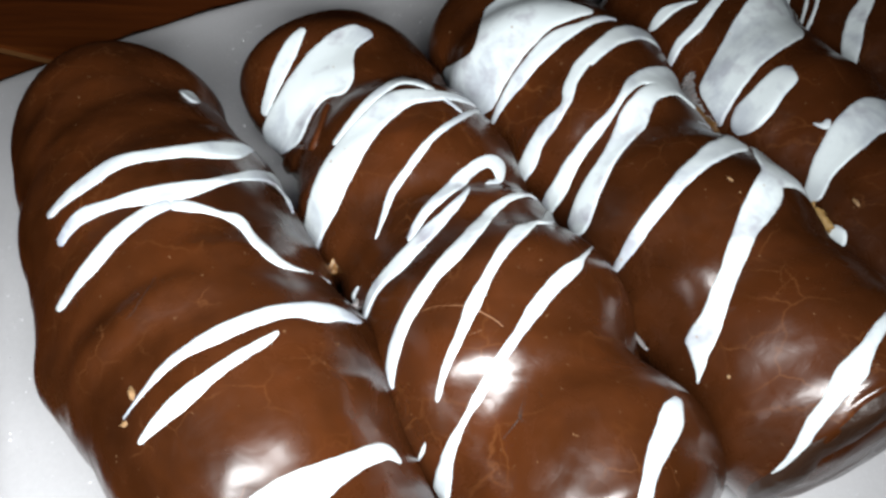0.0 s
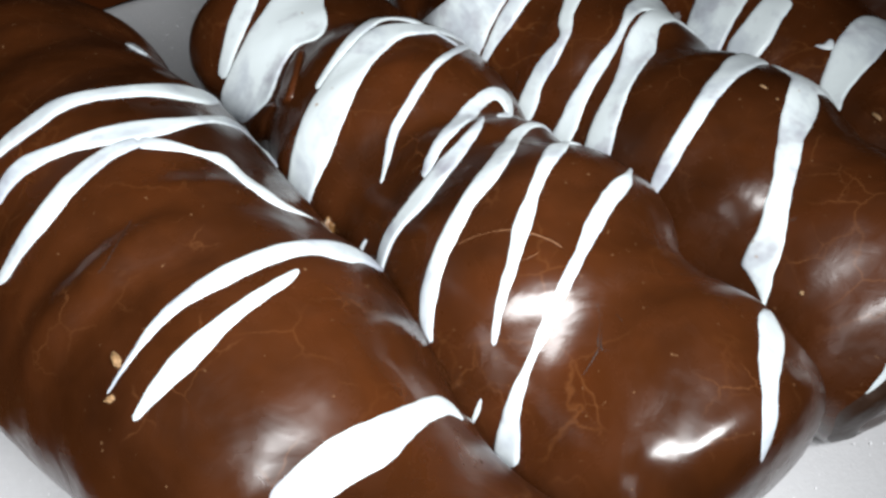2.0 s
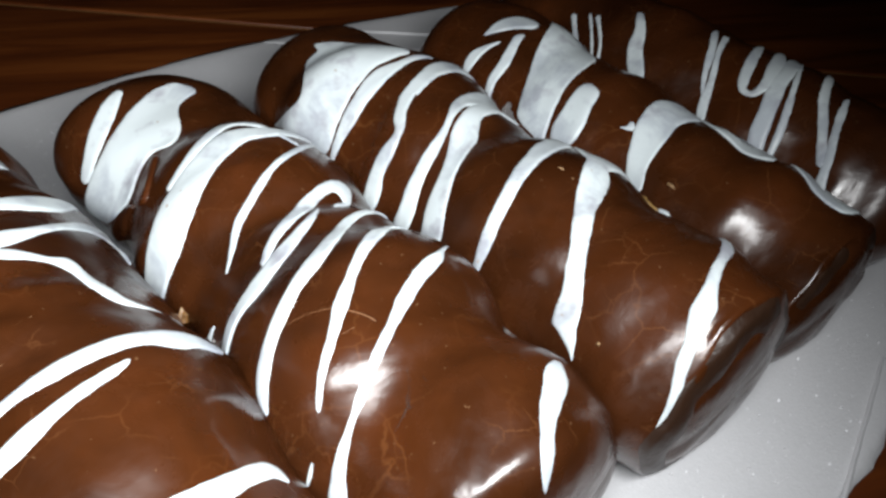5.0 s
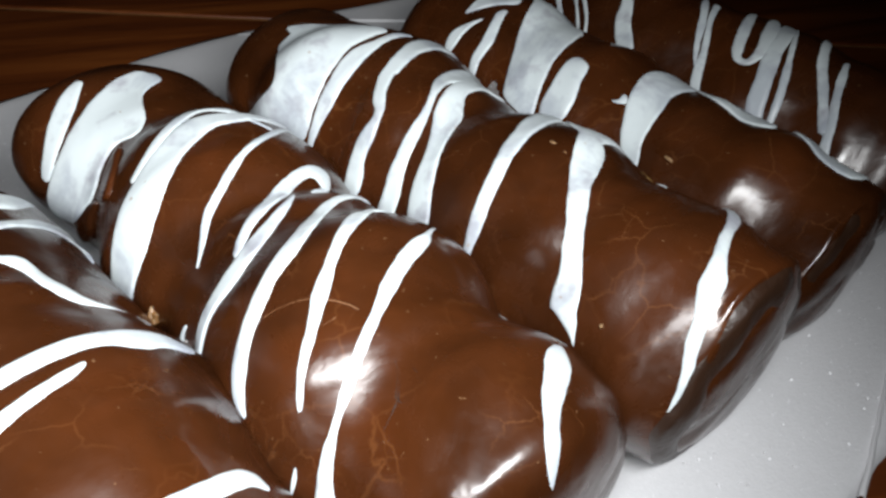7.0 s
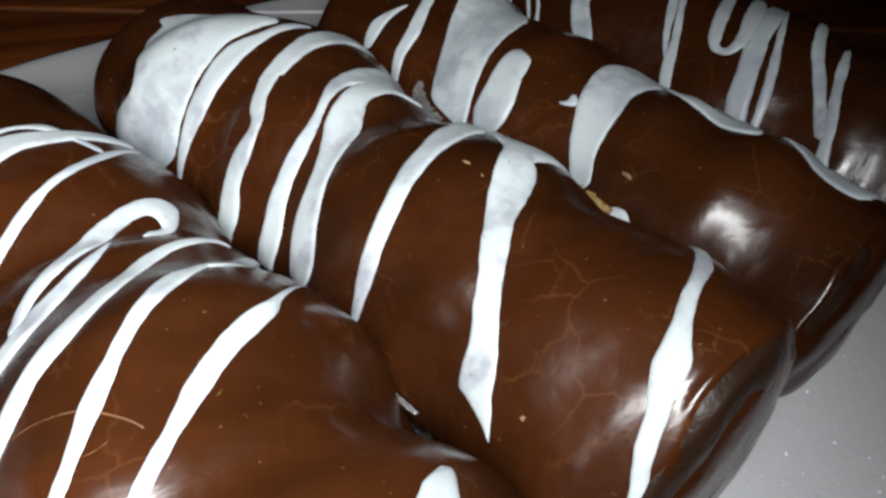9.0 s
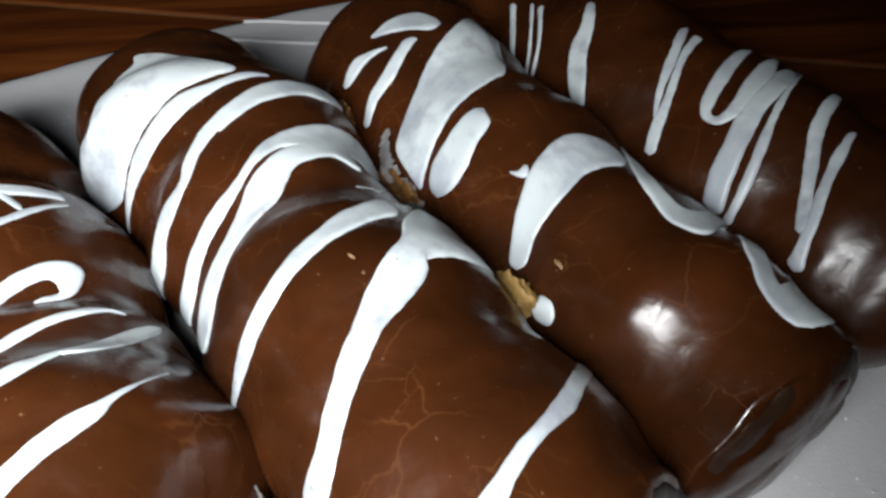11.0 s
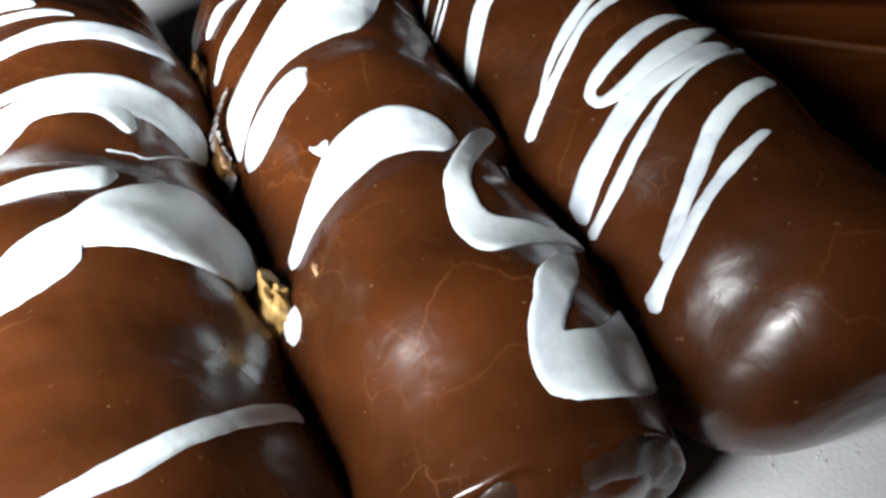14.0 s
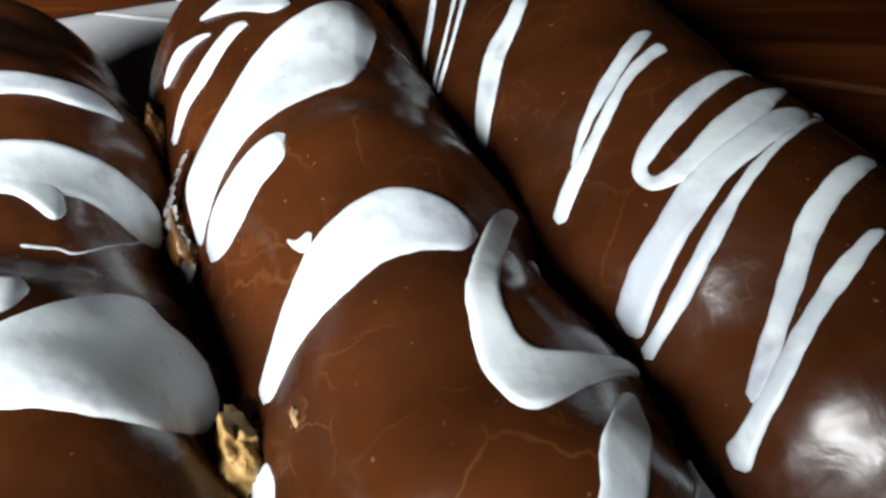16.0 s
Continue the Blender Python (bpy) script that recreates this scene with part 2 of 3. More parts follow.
def radius(R, s, phi):
    """Radius of the coating, in mm, at the length s and the angle phi from the top."""
    s, phi = np.asarray(s, float), (np.asarray(phi, float) + math.pi) % (2 * math.pi) - math.pi
    back, front = np.clip((s - R["s0"]) / R["cb"], 0, 1), np.clip((R["s1"] - s) / R["cf"], 0, 1)
    cap = (1 - (1 - back) ** 2.2) ** (1 / 2.2) * (1 - (1 - front) ** 2.8) ** (1 / 2.8)
    out = R["r"] + sum(a * np.exp(-(((s - c) / w) ** 2)) for c, a, w in R["humps"])
    k = R["seed"]
    out = out + 0.45 * np.sin(0.13 * s + 2.1 * np.sin(phi + k) + 3 * k) + 0.3 * np.sin(0.24 * s - 2.3 * np.sin(phi) + 5 * k)
    out = out + 0.22 * np.sin(0.41 * s + 3.2 * np.sin(phi - k) + k) + 0.05 * np.sin(0.7 * s + 5.0 * np.cos(phi + k)) + 0.03 * np.sin(1.05 * s + 2 * k) * np.sin(6 * phi + 0.3 * s)
    out = out + sum(a * np.exp(-(((s - c) / w) ** 2) - ((phi - p) / v) ** 2) for c, p, a, w, v in R["dents"])
    end = np.clip((s - R["s1"] + R["cf"]) / R["cf"], 0, 1) * (R["cf"] < 7)
    end = end + (0.10 * np.sin(5 * phi + k) + 0.07 * np.sin(11 * phi + 2 * k)) * (end > 0)
    out = out + (0.3 * np.exp(-(((end - 0.30) / 0.15) ** 2)) - 1.2 * np.exp(-(((end - 0.66) / 0.16) ** 2))) * (0.5 + 0.5 * np.sin(3 * phi + k)) * (end > 0)
    return np.maximum(out * cap, 0.01)


def surf(R, s, phi, lift=0.0):
    """Points of the coating, in mm, lifted off it."""
    d, n = axes(R)
    s, phi = np.broadcast_arrays(np.asarray(s, float), np.asarray(phi, float))
    rad = radius(R, s, phi) + lift
    low_side = 1 / (1 + np.exp(-6 * (0.15 - np.cos(phi))))
    x = rad * np.sin(phi) * (1 + R["spread"] * low_side)
    z = R["h"] + rad * np.cos(phi)
    foot = 2.2 * np.exp(-np.maximum(z, 0) / 3.5) * (1 + 0.5 * np.sin(0.21 * s + 4 * R["seed"]) + 0.4 * np.sin(0.53 * s + R["seed"]))
    x = x + np.sign(x) * foot * np.clip(abs(x) / 10, 0, 1)
    low = 3.0
    z = np.where(z < low, low * np.exp(np.clip((z - low) / low / 3, -4, 0)), z)
    end = np.clip((s - R["s1"] + R["cf"]) / R["cf"], 0, 1) * (R["cf"] < 7)
    low_end = np.clip((R["h"] + 4 - z) / (R["h"] + 4), 0, 1)
    k = R["seed"]
    rag = 1 + 0.35 * np.sin(3.1 * phi + 2 * k) + 0.25 * np.sin(7.3 * phi + k)
    s = s + end * low_end * 1.0 * rag - 0.8 * np.exp(-(((end - 0.62 - 0.1 * np.sin(6 * phi)) / 0.18) ** 2)) * (1 + 0.8 * np.sin(4 * phi + k)) * (end > 0)
    p = d * s[..., None] + n * (R["q"] + x)[..., None]
    p[..., 2] = z
    return p

# ---- the setting: room, table and foam sheet ----
TABLE_Z = -0.0045
FLOOR_Z = TABLE_Z - 0.74
GRAIN = math.radians(-16.3)
tagged(new("floor", solid("floor", (-1.4, -1.4, FLOOR_Z - 0.1), (1.4, 1.4, FLOOR_Z), WALL)), "plain floor", "floor", kind="structure")
tagged(new("ceiling", solid("ceiling", (-1.4, -1.4, 1.55), (1.4, 1.4, 1.65), WALL)), "plain ceiling", "ceiling", kind="structure")
for nm, lo, hi in (("wall_north", (-1.4, 1.4, FLOOR_Z), (1.4, 1.5, 1.55)), ("wall_south", (-1.4, -1.5, FLOOR_Z), (1.4, -1.4, 1.55)),
                   ("wall_east", (1.4, -1.4, FLOOR_Z), (1.5, 1.4, 1.55)), ("wall_west", (-1.5, -1.4, FLOOR_Z), (-1.4, 1.4, 1.55))):
    tagged(new(nm, solid(nm, lo, hi, WALL)), "plain painted wall", "wall", kind="structure")

table = tagged(empty("table", (0, 0.1, FLOOR_Z)), "dark reddish-brown stained wooden plank table", "table")
turn_m = Matrix.Rotation(GRAIN, 4, "Z")
PLANK = 0.118
for i in range(-4, 5):
    y0 = 0.1665 + i * PLANK
    part("plank", solid("plank", (-0.7, y0, TABLE_Z - 0.028), (0.7, y0 + PLANK - 0.0025, TABLE_Z), WOOD, 0.0008, turn_m), table)
part("seam_filler", solid("seam_filler", (-0.695, 0.1665 - 4 * PLANK, TABLE_Z - 0.026), (0.695, 0.1665 + 5 * PLANK - 0.004, TABLE_Z - 0.0008), SEAM, 0, turn_m), table, "pale filler in the seams between planks")
for sx in (-1, 1):
    for sy in (-0.2, 0.62):
        part("leg", solid("leg", (sx * 0.62 - 0.03, sy - 0.03, FLOOR_Z), (sx * 0.62 + 0.03, sy + 0.03, TABLE_Z - 0.0275), WOOD, 0.003), table)

# the sheet lies square to the rolls
SHEET = Matrix.Rotation(math.radians(22.0), 4, "Z")


def sheet():
    u0, u1 = -0.1415, 0.130
    nx, ny = 120, 100
    verts, faces = [], []
    for layer in (0, 1):
        for j in range(ny + 1):
            for i in range(nx + 1):
                u = u0 + (u1 - u0) * i / nx
                # the cut edges bow: the back one falls away to both corners
                v0, v1 = -0.0712 + 0.088 * u, 0.1695 - (1.1 if u < 0 else 0.75) * u * u
                v = v0 + (v1 - v0) * j / ny
                edge = min(i, nx - i, j, ny - j)
                if edge == 0:
                    w = 0.0016 * noise.noise((u * 60, v * 60, 3.0)) + 0.0008 * noise.noise((u * 260, v * 260, 1.0))
                    u, v = u + (w if i in (0, nx) else 0), v + (w if j in (0, ny) else 0)
                z = 0.0 if layer == 0 else TABLE_Z + 0.0001
                if layer == 0:
                    z += 0.00025 * noise.noise((u * 45, v * 45, 0.0)) - 0.0003
                    z -= 0.0009 if edge == 0 else 0.0002 if edge == 1 else 0
                verts.append(SHEET @ Vector((u, v, z)))
    k = (nx + 1) * (ny + 1)
    at = lambda i, j, l: l * k + j * (nx + 1) + i
    for j in range(ny):
        for i in range(nx):
            faces.append((at(i, j, 0), at(i + 1, j, 0), at(i + 1, j + 1, 0), at(i, j + 1, 0)))
            faces.append((at(i, j, 1), at(i, j + 1, 1), at(i + 1, j + 1, 1), at(i + 1, j, 1)))
    for i in range(nx):
        faces.append((at(i, 0, 1), at(i + 1, 0, 1), at(i + 1, 0, 0), at(i, 0, 0)))
        faces.append((at(i, ny, 0), at(i + 1, ny, 0), at(i + 1, ny, 1), at(i, ny, 1)))
    for j in range(ny):
        faces.append((at(0, j, 0), at(0, j + 1, 0), at(0, j + 1, 1), at(0, j, 1)))
        faces.append((at(nx, j, 1), at(nx, j + 1, 1), at(nx, j + 1, 0), at(nx, j, 0)))
    return mesh_of("foam_sheet", verts, faces, FOAM)


foam_sheet = tagged(new("foam_sheet", sheet()), "white glittering foam sheet lying on the wooden table", "foam sheet")


def crease(a, b, wide, high):
    """A raised fold that runs over the sheet."""
    a, b = Vector((*a, 0)), Vector((*b, 0))
    side = Vector((a.y - b.y, b.x - a.x, 0)).normalized() * wide
    verts, faces, n = [], [], 40
    for i in range(n + 1):
        c = a.lerp(b, i / n) + side * 0.25 * noise.noise((i * 0.22, a.x * 50, 0.0))
        rise = high * min(1, i / 4, (n - i) / 4) * (1 + 0.4 * noise.noise((i * 0.4, 3.0, 0.0)))
        for o, z in ((-1, -0.0006), (-0.35, rise * 0.75), (0.15, rise), (0.4, -0.0006)):
            verts.append(SHEET @ (c + side * o + Vector((0, 0, z))))
    for i in range(n):
        faces += [(i * 4 + j, i * 4 + 4 + j, i * 4 + 5 + j, i * 4 + 1 + j) for j in range(3)]
    return mesh_of("crease", verts, faces, FOAM)


part("crease", crease((0.040, 0.1672), (0.092, 0.133), 0.0009, 0.0005), foam_sheet, "thin fold in the foam")
part("crease", crease((0.018, 0.1665), (0.082, 0.122), 0.0009, 0.0005), foam_sheet, "thin fold in the foam")
part("crease", crease((0.027, -0.0695), (0.075, -0.053), 0.0009, 0.0004), foam_sheet, "thin fold in the foam")

# ---- the chocolate rolls ----


def coating(R):
    """The closed coat of one roll."""
    s0, s1 = R["s0"], R["s1"]
    ends = 1 - np.cos(np.linspace(0, math.pi / 2, 24))
    ss = np.concatenate([s0 + R["cb"] * ends[1:], np.linspace(s0 + R["cb"], s1 - R["cf"], 170)[1:-1], (s1 - R["cf"] * ends[1:])[::-1]])
    m = 120
    phis = np.linspace(0, 2 * math.pi, m, endpoint=False)
    grid = surf(R, ss[:, None], phis[None, :]) * MM
    verts = list(grid.reshape(-1, 3))
    faces = [(a * m + b, a * m + (b + 1) % m, (a + 1) * m + (b + 1) % m, (a + 1) * m + b) for a in range(len(ss) - 1) for b in range(m)]
    for row, flip in ((0, False), (len(ss) - 1, True)):
        c = len(verts)
        verts.append(grid[row].mean(0))
        for b in range(m):
            tri = (c, row * m + (b + 1) % m, row * m + b)
            faces.append(tri[::-1] if flip else tri)
    return mesh_of("coating", verts, faces, CHOCOLATE)


def ribbon(R, knots, thick=0.8, mat=None, rim=9, name="icing_stripe"):
    """A ribbon that lies on the coat between two edges: knots of (length, angle) of the one and of the other edge, in mm and degrees.
    It is rounded in section and at its ends."""
    k = np.array(knots, float)
    k[:, 1::2] = np.radians(k[:, 1::2])
    ext = np.vstack([2 * k[0] - k[1], k, 2 * k[-1] - k[-2]])
    out = []
    for i in range(len(k) - 1):
        p0, p1, p2, p3 = ext[i : i + 4]
        far = max(np.hypot(p2[0] - p1[0], (p2[1] - p1[1]) * R["r"]), np.hypot(p2[2] - p1[2], (p2[3] - p1[3]) * R["r"]))
        for t in np.linspace(0, 1, max(5, int(far / 0.6)), endpoint=False):
            out.append(0.5 * (2 * p1 + (p2 - p0) * t + (2 * p0 - 5 * p1 + 4 * p2 - p3) * t * t + (3 * p1 - p0 - 3 * p2 + p3) * t**3))
    out = np.array(out + [k[-1]])
    left, right = out[:, :2], out[:, 2:]
    mid, half = (left + right) / 2, (right - left) / 2
    flat = mid * (1, R["r"])
    run = np.concatenate([[0], np.cumsum(np.hypot(*np.diff(flat, axis=0).T))])
    w = 2 * np.hypot(half[:, 0], half[:, 1] * R["r"])
    tip = np.clip(np.minimum(run, run[-1] - run) / np.maximum(0.4 * w, 0.3), 0, 1)
    round_off = np.sqrt(np.clip(1 - (1 - tip) ** 2, 0.02, 1))
    wave = 0.13 * np.sin(run * 0.8 + 5 * k[0, 0]) + 0.08 * np.sin(run * 1.9 + 9 * k[0, 1])
    round_off = round_off * (1 + wave / np.maximum(w, 1.2))
    if rim < 5:
        round_off = np.clip(tip, 0.1, 1)
    o = np.linspace(-1, 1, max(rim, 5 + int(w.max() / 1.2)) if rim > 5 else rim)
    o = np.sign(o) * (1 - (1 - abs(o)) ** 1.3)
    m = len(o)
    at = mid[:, None, :] + half[:, None, :] * (o[None, :] * round_off[:, None])[..., None]
    ss = np.clip(at[..., 0], R["s0"] + 0.3, R["s1"] - 0.3)
    lump = 1 + 0.10 * np.sin(ss * 0.5 + at[..., 1] * 5)
    body = np.clip(w / 2.5, 0.35, 1)[:, None] * thick * lump
    edge = np.minimum(1, (1 - abs(o)) * np.maximum(w, 0.3)[:, None] / 2 / 1.1)
    lift = -0.12 + (0.12 + body) * np.sqrt(np.clip(1 - (1 - edge) ** 2, 0, 1)) * np.clip(tip * 2, 0.3, 1)[:, None]
    verts = (surf(R, ss, at[..., 1], lift) * MM).reshape(-1, 3)
    faces = [(a * m + b, a * m + b + 1, (a + 1) * m + b + 1, (a + 1) * m + b) for a in range(len(w) - 1) for b in range(m - 1)]
    me = mesh_of(name, verts, faces, mat or ICING)
    if mat is None:
        # the icing runs thin towards its ends
        left_over = np.minimum(run, run[-1] - run)
        fade = 0.75 * np.exp(-((left_over / np.clip(0.12 * run[-1], 1.0, 5.0)) ** 2)) * (0.6 + 0.4 * np.sin(3 * k[0, 0]))
        me.attributes.new("thinness", "FLOAT", "POINT").data.foreach_set("value", np.repeat(fade, m).astype(np.float32))
    return me


def roll(key, label):
    R = ROLLS[key]
    d, n = axes(R)
    mid = (d * 0.5 * (R["s0"] + R["s1"]) + n * R["q"]) * MM
    thing = tagged(empty("chocolate_roll", tuple(mid)), label, "chocolate roll", "chocolate rolls on the sheet")
    part("coating", coating(R), thing)
    return thing


THINGS = {
    "A": roll("A", "milk-chocolate-coated cake roll with a few thin crossing white icing lines"),
    "B": roll("B", "chocolate-coated cake roll with slanting white icing stripes and one broad patch"),
    "C": roll("C", "chocolate-coated cake roll with many white icing stripes on the foam sheet"),
    "D": roll("D", "chocolate-coated cake roll with a broad white icing band and looped icing"),
    "E": roll("E", "dark chocolate-coated cake roll with scribbled white icing at the sheet's edge"),
}


def icing(key, *knots, thick=0.40):
    return part("icing_stripe", ribbon(ROLLS[key], knots, thick), THINGS[key])


def crack(key, *knots):
    return part("crack", ribbon(ROLLS[key], knots, 0.5, DARK, 3, "crack"), THINGS[key], "thin dark crack in the coating")


def hair(key, *knots):
    return part("sugar_line", ribbon(ROLLS[key], knots, 0.5, TAN, 3, "sugar_line"), THINGS[key], "hair-thin pale sugar line")


def blunt_end(key, seed):
    """The blunt front end of a roll, with uneven folds and a ragged rim."""
    R = ROLLS[key]
    d, n = axes(R)
    m, rings = 96, 24
    phi = np.linspace(0, 2 * math.pi, m, endpoint=False)
    rim = surf(R, R["s1"] - R["cf"], phi)
    heart = np.array([*(d * R["s1"] + n * R["q"])[:2], 0.86 * R["h"]])
    verts, faces = [], []
    for j in range(rings + 1):
        rho = min(1.0, j / (rings - 1))
        for i in range(m):
            flat = rim[i] - d * (rim[i] @ d) - heart + d * (heart @ d)
            p = Vector((math.sin(phi[i]) * rho * 2.2, math.cos(phi[i]) * rho * 2.2, seed))
            ragged = 0.965 + 0.035 * noise.noise((p.x * 1.5, p.y * 1.5, seed + 3))
            layers = 0.35 * math.sin(rho * 11 + 2.6 * noise.noise(p)) * rho
            out = -1.6 + layers + 0.9 * noise.noise(p * 1.1) + 0.25 * noise.noise(p * 3.5) - 1.5 * max(0.0, rho - 0.8) ** 2 * 25
            back = 5.0 if j == rings else 0.0
            at = heart + flat * rho * (ragged if rho > 0.8 else 0.965) + d * (out - back)
            at[2] = max(at[2], 0.4)
            verts.append(at * MM)
    for j in range(rings):
        faces += [(j * m + i, (j + 1) * m + i, (j + 1) * m + (i + 1) % m, j * m + (i + 1) % m) for i in range(m)]
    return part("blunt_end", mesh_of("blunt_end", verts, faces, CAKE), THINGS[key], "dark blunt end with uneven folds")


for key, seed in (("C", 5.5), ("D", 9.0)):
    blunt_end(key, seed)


def drip(key, *knots):
    return part("chocolate_drip", ribbon(ROLLS[key], knots, 0.9, CHOCOLATE, 9, "chocolate_drip"), THINGS[key], "glossy chocolate drip over the icing")


# the icing: knots of length and angle along the two edges of each ribbon
icing("A", (-57.4, -43, -55.2, -40), (-58, -18, -53.7, -16), (-58.8, -5, -54.7, -4), (-57.5, 18, -54.1, 16), (-61.8, 47, -55.4, 44), (-65.6, 66, -64.6, 69))
icing("A", (-49.9, -41, -47.7, -40), (-51.4, -27, -48, -26), (-49.3, -11, -46.3, -10), (-48.4, 4, -43.4, 6), (-47.6, 20, -43.6, 19), (-49.2, 35, -46.3, 33), (-59.4, 75, -53.1, 66), (-56.2, 82, -52.8, 72), (-47.3, 73, -45, 72))
icing("A", (-38.7, -54, -36.8, -50), (-40.1, -32, -36.6, -26), (-42.5, -16, -38.9, -12), (-44.1, -2, -41, 1), (-44.3, 9, -41.6, 9))
icing("A", (-44.3, 9, -41.2, 6), (-39.8, 25, -38.3, 23), (-38.2, 34, -35.2, 30), (-31.5, 38, -29.8, 32), (-26.7, 47, -25.2, 43), (-26.6, 74, -28, 77))
icing("A", (-9.8, -36, -9.4, -35), (-11.4, -26, -10.3, -25), (-14.1, -11, -11.8, -11), (-15.5, 10, -11.8, 7), (-16, 31, -12.7, 28), (-16, 45, -11.5, 42), (-15.7, 56, -12.3, 52), (-14.3, 70, -13, 63))
icing("A", (-4.8, -33, -4.1, -32), (-7.2, -17, -4.3, -14), (-9.1, 5, -7, 5), (-10.4, 17, -8.6, 18), (-11, 24, -10.4, 24))
icing("A", (11.4, -21, 15.2, -7), (10.2, -8, 15.3, 3), (9.6, 10, 15.2, 18), (9.7, 28, 13.4, 31), (8.8, 55, 11.8, 51), (11.7, 63, 12.6, 61))
icing("A", (-82.3, 42, -84.9, 46), (-78.3, 45, -85.9, 55), (-79.6, 53, -83.7, 59))
icing("B", (-88.4, -26, -86.4, -23), (-86, -39, -80.9, -39), (-83.5, -51, -78.3, -53), (-81.1, -65, -77.2, -66), (-79.9, -78, -77.6, -77))
icing("B", (-83.9, 8, -79.5, 19), (-83.8, -1, -77.5, 7), (-82.7, -14, -74.6, -4), (-80.6, -30, -67, -13), (-78.5, -45, -63.4, -23), (-77.2, -59, -65.8, -35), (-77.4, -73, -65.7, -49), (-78.6, -86, -64.3, -63), (-79.6, -98, -65.7, -77), (-77.4, -105, -68.7, -91))
icing("B", (-50.4, -42, -48.6, -41), (-52.5, -28, -50, -28), (-57.4, -5, -53.7, -6), (-62.2, 17, -55.7, 7), (-54.4, 20, -52.6, 16), (-45.2, 30, -43.7, 28))
icing("B", (-41.9, -99, -35.9, -92), (-45, -68, -36.7, -56), (-48.3, -44, -40.5, -31), (-51.2, -22, -44.3, -16), (-54, -2, -47.7, 2), (-52.2, 17, -48.2, 18), (-51.6, 45, -49.3, 49))
icing("B", (-25.5, -50, -25.1, -48), (-31.2, -34, -30.4, -29), (-34.3, -16, -33.3, -11), (-38.9, 5, -37.4, 6), (-43.8, 26, -41.7, 25), (-49.2, 49, -47.9, 48))
icing("B", (-14.3, -74, -12.2, -70), (-17.3, -61, -14, -55), (-18.1, -43, -13.4, -38), (-20.1, -23, -15.9, -21), (-22.6, -3, -21.2, 1), (-26.6, 14, -24, 9))
icing("B", (-20.1, -33, -18.4, -32), (-23.3, -23, -21.6, -18), (-28.4, 1, -24.6, 1), (-31.9, 21, -29.4, 22), (-33.8, 38, -30.6, 31), (-32.3, 47, -30.1, 35), (-27.8, 40, -28.9, 36), (-26.7, 23, -28.2, 30))
icing("B", (-20.1, -67, -21.1, -70), (-19.6, -74, -20.6, -77), (-16.9, -73, -17.2, -76))
icing("B", (3, -66, 4.7, -65), (-0.4, -62, 2.2, -58), (-4.6, -50, -1.8, -45), (-7.9, -32, -5.3, -28), (-11.8, -14, -8, -11), (-18.7, 12, -17.2, 17), (-22.6, 38, -22.2, 46), (-23.3, 54, -22.7, 58))
icing("B", (11.6, -51, 12.1, -50), (9.6, -45, 10.5, -43), (5.7, -33, 6.8, -30), (0.5, -21, 2.3, -17), (-3.8, -7, -2.5, -4), (-10.1, 12, -6.4, 11), (-10.4, 31, -20.1, 59), (-15.7, 55, -24.4, 81))
icing("B", (20, -84, 24.8, -76), (17.8, -68, 20, -63), (15.7, -48, 16.9, -47), (13.5, -35, 14.9, -33), (9.6, -16, 11.1, -14), (4.9, 1, 6.5, 7), (1.2, 18, 2.3, 27), (-0.6, 30, -0.2, 33), (-6.3, 53, -5.6, 53))
icing("B", (42.5, -10, 42.5, -8), (39.7, -5, 40.7, 0), (34.5, 7, 36.9, 11), (30, 21, 32.5, 32), (27.7, 30, 27.3, 43))
icing("B", (15.1, -79, 15.5, -78), (14.6, -72, 15.4, -71), (14.3, -66, 14.7, -66))
icing("C", (-87.3, -103, -57.5, -91), (-81.2, -84, -56.9, -74), (-69.9, -60, -57, -61), (-70.7, -49, -57.8, -45), (-79.3, -40, -58.8, -31), (-81.1, -28, -59.8, -18), (-84.6, -23, -60, -5), (-77.7, -8, -60.3, 6), (-64.6, 1, -60.9, 14))
icing("C", (-56.2, -90, -55.2, -91), (-56.5, -71, -54.8, -71), (-57.1, -53, -53.8, -52), (-58.1, -36, -54.2, -33), (-59.4, -20, -55.3, -15), (-58.8, -4, -56.8, 0), (-59.7, 13, -58, 18), (-59.2, 24, -57.7, 25))
icing("C", (-44.3, -103, -40.9, -109), (-42.2, -83, -37.4, -82), (-42.5, -70, -38.4, -64), (-42.6, -55, -38.7, -49), (-42, -41, -40.4, -36), (-45.6, -34, -43.9, -26), (-49, -22, -46.9, -13), (-49.4, -21, -46.3, -12), (-51.7, -4, -48.2, 2), (-54.4, 11, -49.9, 18), (-56.2, 25, -51.2, 34), (-56.4, 38, -51.2, 49), (-56.6, 54, -53.8, 67))
icing("C", (-32, -96, -27.8, -97), (-31.7, -77, -26.8, -75), (-32.2, -63, -28.4, -60), (-32.6, -50, -29.6, -45), (-33.3, -35, -31.1, -29), (-34.4, -19, -32.9, -18), (-39, -2, -35.7, -2), (-40.9, 8, -36.2, 8), (-42, 21, -34.3, 18), (-42.9, 37, -33.7, 34), (-43.2, 54, -35.6, 55), (-43.4, 74, -35.9, 78), (-42.5, 86, -37.3, 94))
